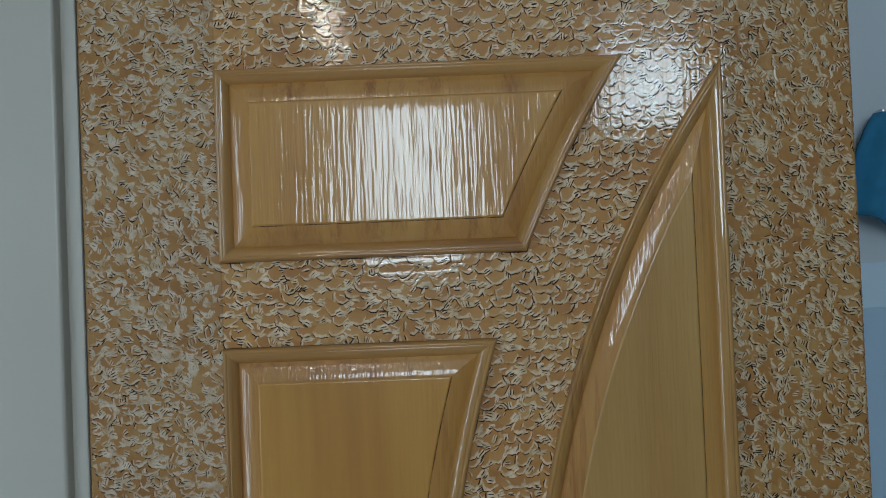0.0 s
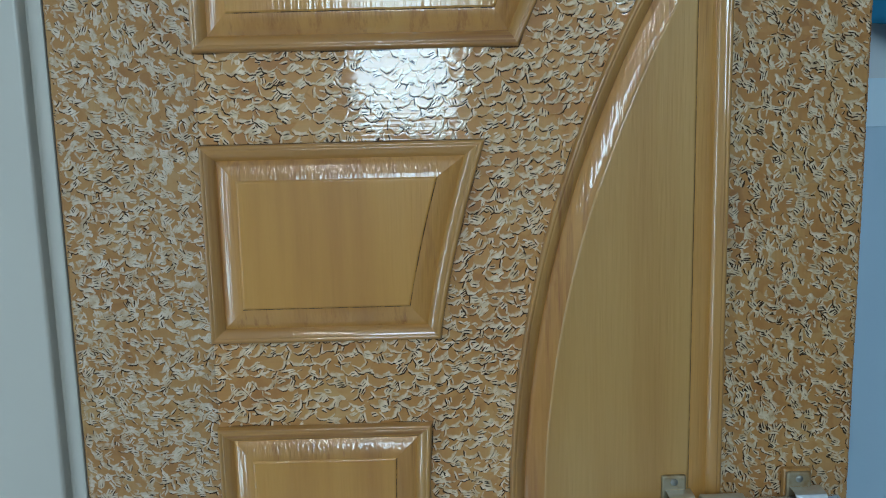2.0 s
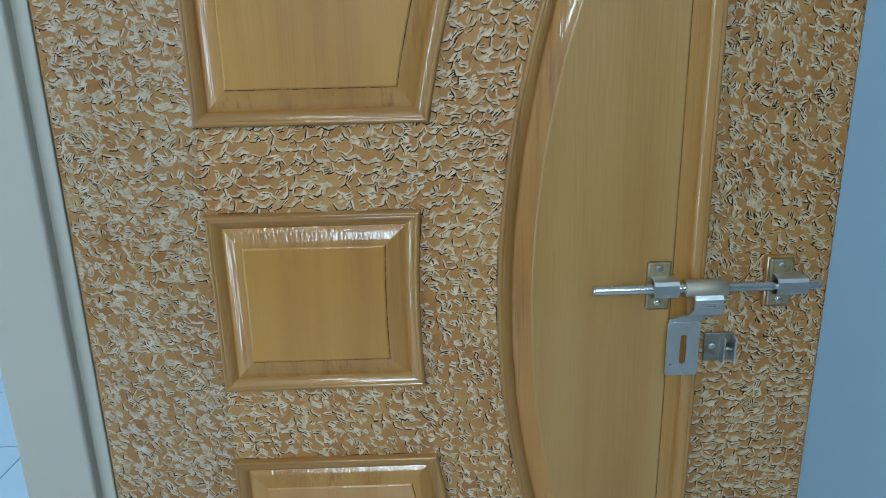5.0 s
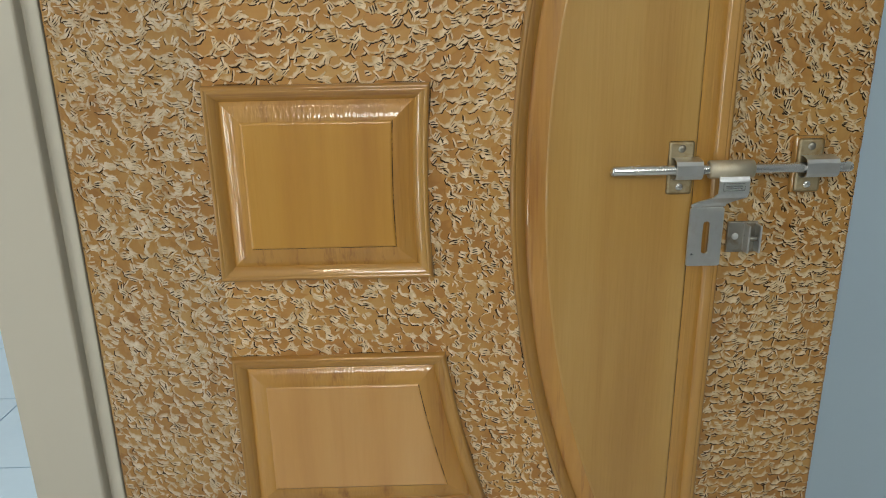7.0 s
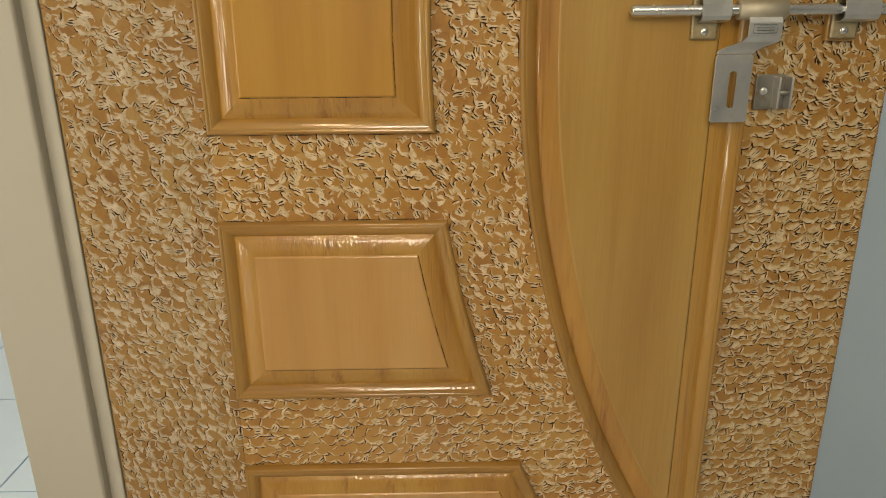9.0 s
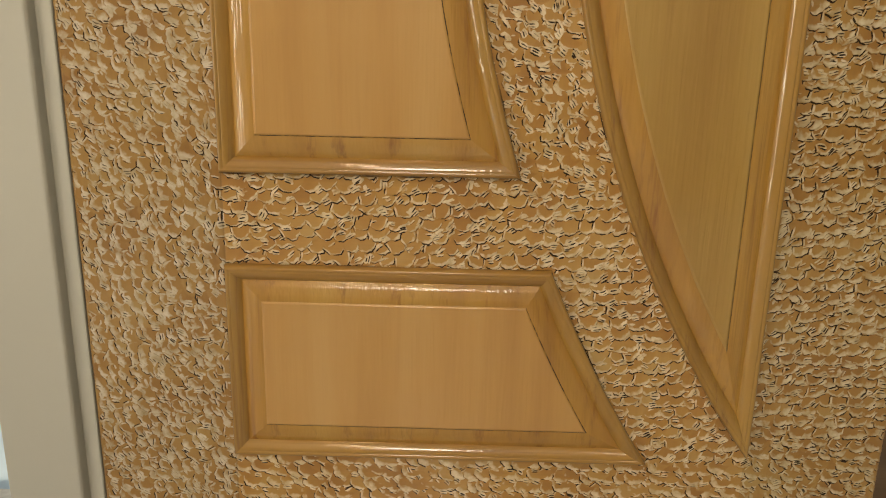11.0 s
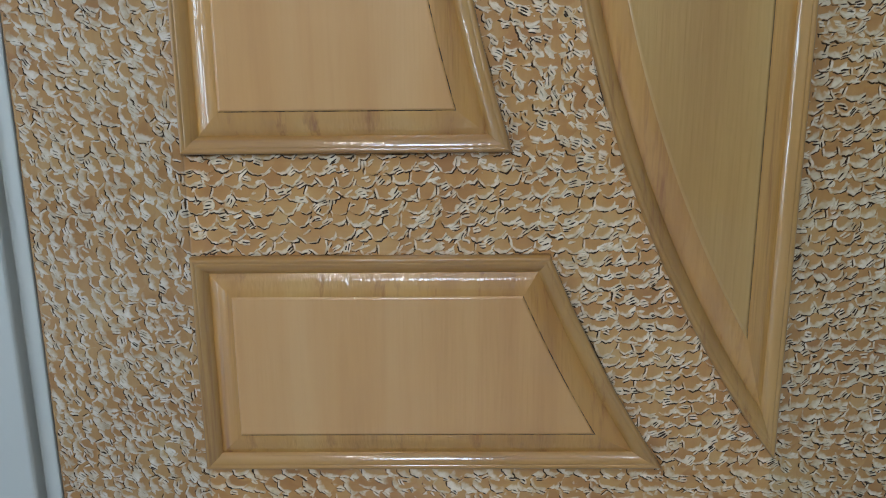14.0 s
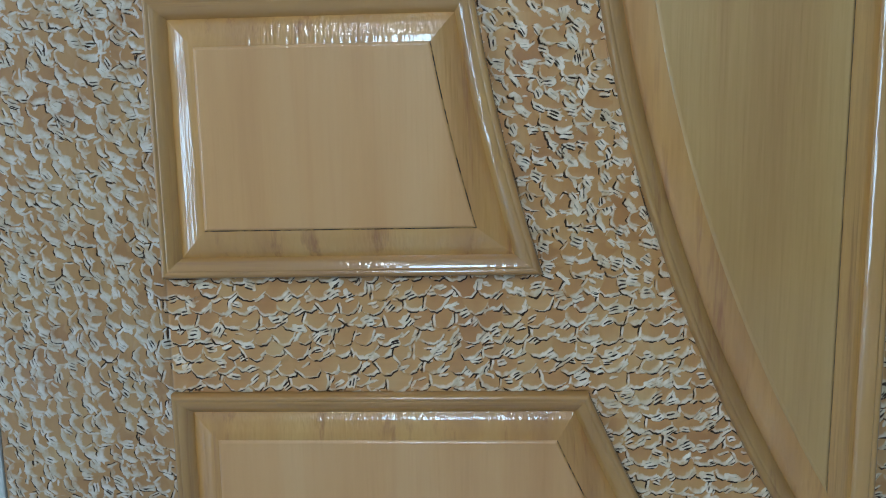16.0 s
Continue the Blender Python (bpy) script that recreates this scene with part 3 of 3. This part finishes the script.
for name, mask, mat in regions:
    jj, ii = np.nonzero(mask & ~quad_hole)
    if len(jj) == 0:
        continue
    quads = np.stack([index[jj, ii], index[jj, ii + 1], index[jj + 1, ii + 1], index[jj + 1, ii]], 1)
    used, back = np.unique(quads, return_inverse=True)
    me = bpy.data.meshes.new(name)
    co = np.stack([X.ravel()[used], -depth.ravel()[used], Z_worn.ravel()[used]], 1).astype(np.float32)
    me.vertices.add(len(used))
    me.vertices.foreach_set("co", co.ravel())
    me.loops.add(len(quads) * 4)
    me.loops.foreach_set("vertex_index", back.ravel().astype(np.int32))
    me.polygons.add(len(quads))
    me.polygons.foreach_set("loop_start", np.arange(0, len(quads) * 4, 4, dtype=np.int32))
    me.polygons.foreach_set("use_smooth", np.ones(len(quads), dtype=bool))
    me.update(calc_edges=True)
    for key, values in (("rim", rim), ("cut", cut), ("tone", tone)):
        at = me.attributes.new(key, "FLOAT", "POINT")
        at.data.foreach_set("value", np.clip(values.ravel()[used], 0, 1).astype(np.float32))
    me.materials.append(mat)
    ob = new(name, me)
    ob.parent = door
    tagged(ob, "chisel-textured varnished wood with pale chips")

# ---- sliding bolt with hasp, and its catch ----
ROD_Y, ROD_Z = -0.0225, 0.976
bolt = part("sliding_bolt", lathe_x([(0.4840, 0.003), (0.4850, 0.0054), (0.4875, 0.0064), (0.773, 0.0064), (0.7755, 0.0052), (0.776, 0.003)], ROD_Y, ROD_Z), steel_rod, door, "steel sliding door bolt with slotted hasp", True)


def bracket(x0, x1, p0, p1):
    part("bracket", box(p0, p1, -0.0127, -0.0091, 0.944, 1.009, 0.0030, 3), steel_varnished, bolt, "steel bracket plate smeared with varnish")
    path = [(-0.0112, ROD_Z + 0.0135, x0, x1), (-0.0215, ROD_Z + 0.0125, x0, x1), (-0.0280, ROD_Z + 0.0105, x0, x1), (-0.0307, ROD_Z + 0.006, x0, x1), (-0.0310, ROD_Z - 0.006, x0, x1), (-0.0280, ROD_Z - 0.0105, x0, x1), (-0.0215, ROD_Z - 0.0125, x0, x1), (-0.0112, ROD_Z - 0.0135, x0, x1)]
    part("saddle", sheet(path, None, 0.0022), steel_plate, bolt)
    for z in (1.000, 0.953):
        part("screw", dome((p0 + p1) / 2, -0.0127, z, 0.0048, 0.002), steel_dark if z > 0.98 else steel_rod, bolt, smooth=True)


bracket(0.561, 0.593, 0.556, 0.587)
bracket(0.718, 0.757, 0.714, 0.745)
part("packing_block", box(0.7120, 0.7472, -0.0090, 0.002, 0.9415, 1.0115, 0.003, 3), wood_upright, bolt, "small wooden packing block")
part("sleeve", lathe_x([(0.602, 0.0085), (0.603, 0.0110), (0.655, 0.0110), (0.656, 0.0085)], ROD_Y, ROD_Z, 24), steel_sleeve, bolt, "dull pale steel sleeve", True)


def hasp_plate():
    bm = bmesh.new()
    t = 0.003
    rows = [(-0.0305, 0.9685, 0.613, 0.650), (-0.0330, 0.9625, 0.613, 0.650), (-0.0330, 0.948, 0.613, 0.650), (-0.0310, 0.9425, 0.608, 0.649), (-0.0255, 0.937, 0.594, 0.637), (-0.0215, 0.9325, 0.5865, 0.6290), (-0.0200, 0.9290, 0.5855, 0.6282)]
    top = [[bm.verts.new((x0, y, z)), bm.verts.new((x1, y, z))] for y, z, x0, x1 in rows]
    for a, c in zip(top, top[1:]):
        bm.faces.new((a[0], a[1], c[1], c[0]))
    # lower plate round its slot
    w, h = 0.0213, 0.0380
    rim_pts = [(w, 0), (w, h * 0.5), (w, h * 0.93), (w * 0.9, h), (0, h), (-w * 0.9, h), (-w, h * 0.93), (-w, h * 0.5), (-w, 0), (-w, -h * 0.5), (-w, -h * 0.95), (-w * 0.9, -h), (0, -h), (w * 0.9, -h), (w, -h * 0.95), (w, -h * 0.5)]
    steps = len(rim_pts)
    outer, slot = [], []
    for px, pz in rim_pts:
        a = math.atan2(pz / h, px / w)
        outer.append(bm.verts.new((0.6068 + px, -0.0198, 0.8905 + pz)))
        slot.append(bm.verts.new((0.6075 + 0.0044 * math.cos(a), -0.0198, 0.8895 + 0.0044 * math.sin(a) + 0.0165 * max(-1.0, min(1.0, 2.2 * math.sin(a))))))
    for i in range(steps):
        bm.faces.new((outer[i], slot[i], slot[(i + 1) % steps], outer[(i + 1) % steps]))
    bmesh.ops.recalc_face_normals(bm, faces=bm.faces[:])
    ext = bmesh.ops.extrude_face_region(bm, geom=bm.faces[:])
    for v in ext["geom"]:
        if isinstance(v, bmesh.types.BMVert):
            v.co.y += t
    bmesh.ops.recalc_face_normals(bm, faces=bm.faces[:])
    crease = [e for e in bm.edges if len(e.link_faces) == 2 and e.calc_face_angle(0) > 0.9]
    bmesh.ops.bevel(bm, geom=crease, offset=0.0007, segments=2, affect="EDGES", profile=0.5)
    return bm


part("hasp", hasp_plate(), steel_plate, bolt, "brushed steel slotted hasp")
mark = box(0.6185, 0.6435, -0.0336, -0.0329, 0.9600, 0.9607)
for z, x0, x1 in ((0.9572, 0.621, 0.641), (0.9545, 0.621, 0.641), (0.9516, 0.6185, 0.6435)):
    box(x0, x1, -0.0336, -0.0329, z - 0.0006, z + 0.0004, bm=mark)
for x in (0.6180, 0.6437):
    box(x - 0.0003, x + 0.0003, -0.0336, -0.0329, 0.9516, 0.9607, bm=mark)
part("stamp", mark, steel_rod, bolt, "small stamped bars")

catch = part("catch", box(0.641, 0.679, -0.0050, -0.0005, 0.865, 0.905, 0.001, 2), steel_dark, door, "dull steel staple for the hasp")
for x in (0.6610, 0.6755):
    part("lug", box(x, x + 0.0030, -0.0200, -0.0045, 0.867, 0.903, 0.0012, 2), steel_plate, catch)
part("lug_bar", lathe_x([(0.663, 0.0035), (0.6765, 0.0035)], -0.0125, 0.885, 12), steel_dark, catch, smooth=True)
part("screw", dome(0.651, -0.0050, 0.886, 0.0045, 0.0016), steel_plate, catch, smooth=True)

# ---- frame post, lintel and the doorway beside the door ----
POST_L, POST_R = -0.290, -0.196
CEIL = 2.80
WALL_Y = 0.128
post = thing("door_frame", "cream-painted wooden door frame beside the open door", "door frame", "structure")
part("post", box(POST_L, POST_R, -0.006, 0.24, FLOOR, 2.10, 0.004, 3), paint_frame, post)
part("rebate_strip", box(POST_R + 0.005, -0.1735, 0.005, 0.11, FLOOR + 0.004, 2.04, 0.002, 2), paint_frame, post)
part("rebate_back", box(POST_R - 0.002, POST_R + 0.008, 0.0125, 0.11, FLOOR, 2.04), paint_frame, post)
part("post", box(-1.42, -1.32, -0.006, 0.24, FLOOR, 2.10, 0.004, 3), paint_frame, post)
part("caulk", box(POST_L, -0.160, -0.0095, -0.004, FLOOR, FLOOR + 0.008, 0.002, 2), paint_bead, post, "white caulk along the foot")
part("lintel", box(-1.42, POST_R, -0.006, 0.24, 2.10, 2.20, 0.004, 3), paint_frame, post)

# ---- room shell ----
LEFT, RIGHT = -1.6, 2.6
structure("wall_north", box(POST_R - 0.02, RIGHT, WALL_Y, WALL_Y + 0.12, -0.02, CEIL), paint_wall, "light blue painted plaster wall", "wall")
structure("wall_north_2", box(LEFT, -1.40, WALL_Y, WALL_Y + 0.12, -0.02, CEIL), paint_wall, "light blue painted plaster wall", "wall")
structure("wall_north_3", box(-1.40, POST_R - 0.02, WALL_Y, WALL_Y + 0.12, 2.20, CEIL), paint_wall, "light blue painted plaster above the doorway", "wall")
structure("wall_upper_paint", box(POST_R + 0.02, RIGHT, WALL_Y - 0.0015, WALL_Y - 0.0002, 1.505, CEIL), paint_upper, "pale grey paint on the upper wall", "wall")
structure("wall_border", box(POST_R + 0.02, RIGHT, WALL_Y - 0.0025, WALL_Y - 0.0002, 1.440, 1.505, 0.0005, 1), paint_border, "pale blue painted border band", "trim")
structure("wall_east", box(RIGHT, RIGHT + 0.12, BACK - 0.12, WALL_Y + 0.12, -0.02, CEIL), paint_room, "grey painted plaster wall", "wall")
WEST = (-1.255, -0.945, 0.03, 2.15)
west_bm = box(LEFT - 0.12, LEFT, BACK - 0.12, WEST[0], -0.02, CEIL)
box(LEFT - 0.12, LEFT, WEST[1], WALL_Y + 0.12, -0.02, CEIL, bm=west_bm)
box(LEFT - 0.12, LEFT, WEST[0], WEST[1], -0.02, WEST[2], bm=west_bm)
box(LEFT - 0.12, LEFT, WEST[0], WEST[1], WEST[3], CEIL, bm=west_bm)
structure("wall_west", west_bm, paint_room, "grey painted plaster wall with a window", "wall")
win = thing("window_3", "aluminium-framed full-length side window letting in daylight", "window", "structure")
for a in ((WEST[0], WEST[0] + 0.02, WEST[2], WEST[3]), (WEST[1] - 0.02, WEST[1], WEST[2], WEST[3]), (WEST[0] + 0.02, WEST[1] - 0.02, WEST[2], WEST[2] + 0.02), (WEST[0] + 0.02, WEST[1] - 0.02, WEST[3] - 0.02, WEST[3])):
    part("window_frame", box(LEFT - 0.1, LEFT - 0.06, a[0], a[1], a[2], a[3]), aluminium, win)
structure("ceiling", box(LEFT - 0.12, RIGHT + 0.12, BACK - 0.12, WALL_Y + 0.12, CEIL, CEIL + 0.1), paint_ceiling, "white painted ceiling", "ceiling")


def wall_with_openings(openings):
    xs = sorted({LEFT - 0.12, RIGHT + 0.12, *[v for o in openings for v in o[:2]]})
    zs = sorted({-0.02, CEIL, *[v for o in openings for v in o[2:]]})
    bm = bmesh.new()
    for x0, x1 in zip(xs, xs[1:]):
        for z0, z1 in zip(zs, zs[1:]):
            if not any(o[0] <= x0 and x1 <= o[1] and o[2] <= z0 and z1 <= o[3] for o in openings):
                box(x0, x1, BACK - 0.12, BACK, z0, z1, bm=bm)
    return bm


OPENINGS = [(-0.15, 0.39, 1.60, 2.40), (1.23, 1.73, 2.28, 2.68)]
structure("wall_south", wall_with_openings(OPENINGS), paint_room, "grey painted wall with two windows", "wall")
for k, (x0, x1, z0, z1) in enumerate(OPENINGS):
    win = thing("window_%d" % (k + 1), "aluminium-framed window letting in daylight", "window", "structure")
    for a in ((x0, x0 + 0.02, z0, z1), (x1 - 0.02, x1, z0, z1), (x0 + 0.02, x1 - 0.02, z0, z0 + 0.02), (x0 + 0.02, x1 - 0.02, z1 - 0.02, z1)):
        part("window_frame", box(a[0], a[1], BACK - 0.1, BACK - 0.06, a[2], a[3]), aluminium, win)

tube = thing("ceiling_light", "long lit panel light on the ceiling", "ceiling light")
part("housing", box(-0.305, -0.195, -3.02, -1.80, CEIL - 0.05, CEIL, 0.006, 2), paint_ceiling, tube)
glow, gn, gl, gb = material("lit_diffuser")
gb.inputs["Emission Color"].default_value = (1.0, 0.93, 0.82, 1)
gb.inputs["Emission Strength"].default_value = 70.0
part("diffuser", box(-0.285, -0.215, -3.005, -1.815, CEIL - 0.062, CEIL - 0.049, 0.004, 2), glow, tube, "glowing white diffuser")

# ---- floor ----
structure("floor", box(LEFT - 0.12, RIGHT + 0.12, BACK - 0.12, WALL_Y, -0.06, FLOOR - 0.0008), grout, "white grout bed under the floor tiles", "floor")
floor = bpy.data.objects["floor"]
structure("skirting", box(POST_R + 0.2, RIGHT, WALL_Y - 0.012, WALL_Y - 0.001, FLOOR + 0.003, 0.146, 0.0015, 2), wood_skirting, "brown wood-look skirting board along the wall", "baseboard")
structure("skirting_bead", box(POST_R + 0.2, RIGHT, WALL_Y - 0.010, WALL_Y - 0.001, 0.1465, 0.1495, 0.001, 2), paint_bead, "thin white bead on the skirting", "trim")
structure("floor_bead", box(0.3, RIGHT, WALL_Y - 0.022, WALL_Y - 0.012, FLOOR, FLOOR + 0.004, 0.001, 2), paint_bead, "white sealant line at the wall's foot", "trim")

# ---- outside the doorway ----
structure("porch_floor", box(-3.4, POST_L - 0.002, -0.006, 2.6, -0.06, -0.020), grout, "tiled porch floor outside the doorway", "floor")
structure("porch_wall", box(-3.4, 0.6, 2.6, 2.72, -0.02, 2.9), paint_outside, "white painted porch wall", "wall")
doormat = tagged(new("doormat", mesh_of("doormat", box(-1.60, -0.935, 0.45, 0.82, -0.0118, 0.004, 0.004, 2), mat_dark)), "dark fibre doormat on the porch tiles", "doormat")

# ---- small things ----
bm = bmesh.new()
rows = []
for j in range(15):
    f = j / 14
    z = 1.715 - 0.155 * f
    half = 0.012 + 0.075 * f ** 0.8
    row = []
    for i in range(19):
        s = i / 18 * 2 - 1
        fold = 0.010 * math.sin(s * 9 + 2 * f) * f
        row.append(bm.verts.new((0.905 + s * half, WALL_Y - 0.022 - 0.012 * f + fold - 0.012 * (1 - s * s), z - 0.012 * math.sin(s * 4 + 1) * f)))
    rows.append(row)
for a, c in zip(rows, rows[1:]):
    for i in range(18):
        bm.faces.new((a[i], a[i + 1], c[i + 1], c[i]))
ext = bmesh.ops.extrude_face_region(bm, geom=bm.faces[:])
for v in ext["geom"]:
    if isinstance(v, bmesh.types.BMVert):
        v.co.y += 0.006
bmesh.ops.recalc_face_normals(bm, faces=bm.faces[:])
cloth = thing("hanging_cloth", "dark blue cloth hanging in folds on the wall", "cloth")
part("drape", bm, cloth_blue, cloth, smooth=True)
part("hook", lathe_x([(0.905, 0.004), (0.925, 0.004)], WALL_Y - 0.02, 1.708, 10), steel_plate, cloth)
part("hook_plate", box(0.905, 0.925, WALL_Y - 0.018, WALL_Y + 0.001, 1.695, 1.722, 0.002, 2), steel_plate, cloth)

stop = thing("door_stop", "dark rubber block on the floor by the skirting", "door stop")
part("block", box(0.921, 1.02, 0.074, 0.108, FLOOR, FLOOR + 0.026, 0.006, 3), rubber, stop)

# ---- floor tiles and sill stones ----
XS = [-1.72,  -1.17, -0.566, -0.157, 0.0945, 0.1125, 0.6960, 1.298, 1.900, 2.502, 2.72]
YS = [-3.17, -2.99, -2.39, -1.79, -1.19, -0.59, 0.010, 0.1045]
def lap(x):
    return 0.0027 if abs(x - 0.1035) < 0.012 else 0.0011


for x0, x1 in zip(XS, XS[1:]):
    for y0, y1 in zip(YS, YS[1:]):
        if y0 >= -0.6 and x1 <= -0.15:
            continue
        y0b, y1b = (y0, y1)
        if y1 == 0.010:
            y1b = 0.1045
        if y0 == 0.010:
            continue
        ob = new("floor_tile", mesh_of("floor_tile", box(x0 + lap(x0), x1 - lap(x1), y0b + 0.0012, y1b - 0.0012, FLOOR - 0.012, FLOOR, 0.0008, 1), tile_stone))
        ob.parent = floor
for x0, x1 in ((-1.70, -1.0), (-1.0, -0.156)):
    for y0, y1 in ((-0.59, -0.042), (-0.033, -0.009)):
        ob = new("sill_stone", mesh_of("sill_stone", box(x0 + 0.002, x1 - 0.008, y0, y1 - 0.002, FLOOR - 0.012, FLOOR, 0.0008, 1), sill_stone))
        ob.parent = floor
        tagged(ob, "blue-grey stone strip before the doorway")
ob = new("sill_stone", mesh_of("sill_stone", box(-1.318, -0.296, -0.004, 0.099, FLOOR - 0.012, FLOOR, 0.0008, 1), sill_stone))
ob.parent = floor
tagged(ob, "blue-grey threshold stone in the doorway")
porch = bpy.data.objects["porch_floor"]
for i in range(8):
    for j in range(7):
        if i == 7:
            continue
        ob = new("porch_tile", mesh_of("porch_tile", box(-3.10 + 0.4 * i, min(-2.704 + 0.4 * i, -0.296), max(0.104, 0.084 + 0.4 * j), 0.480 + 0.4 * j, -0.028, -0.012, 0.001, 1), outside_tile))
        ob.parent = porch
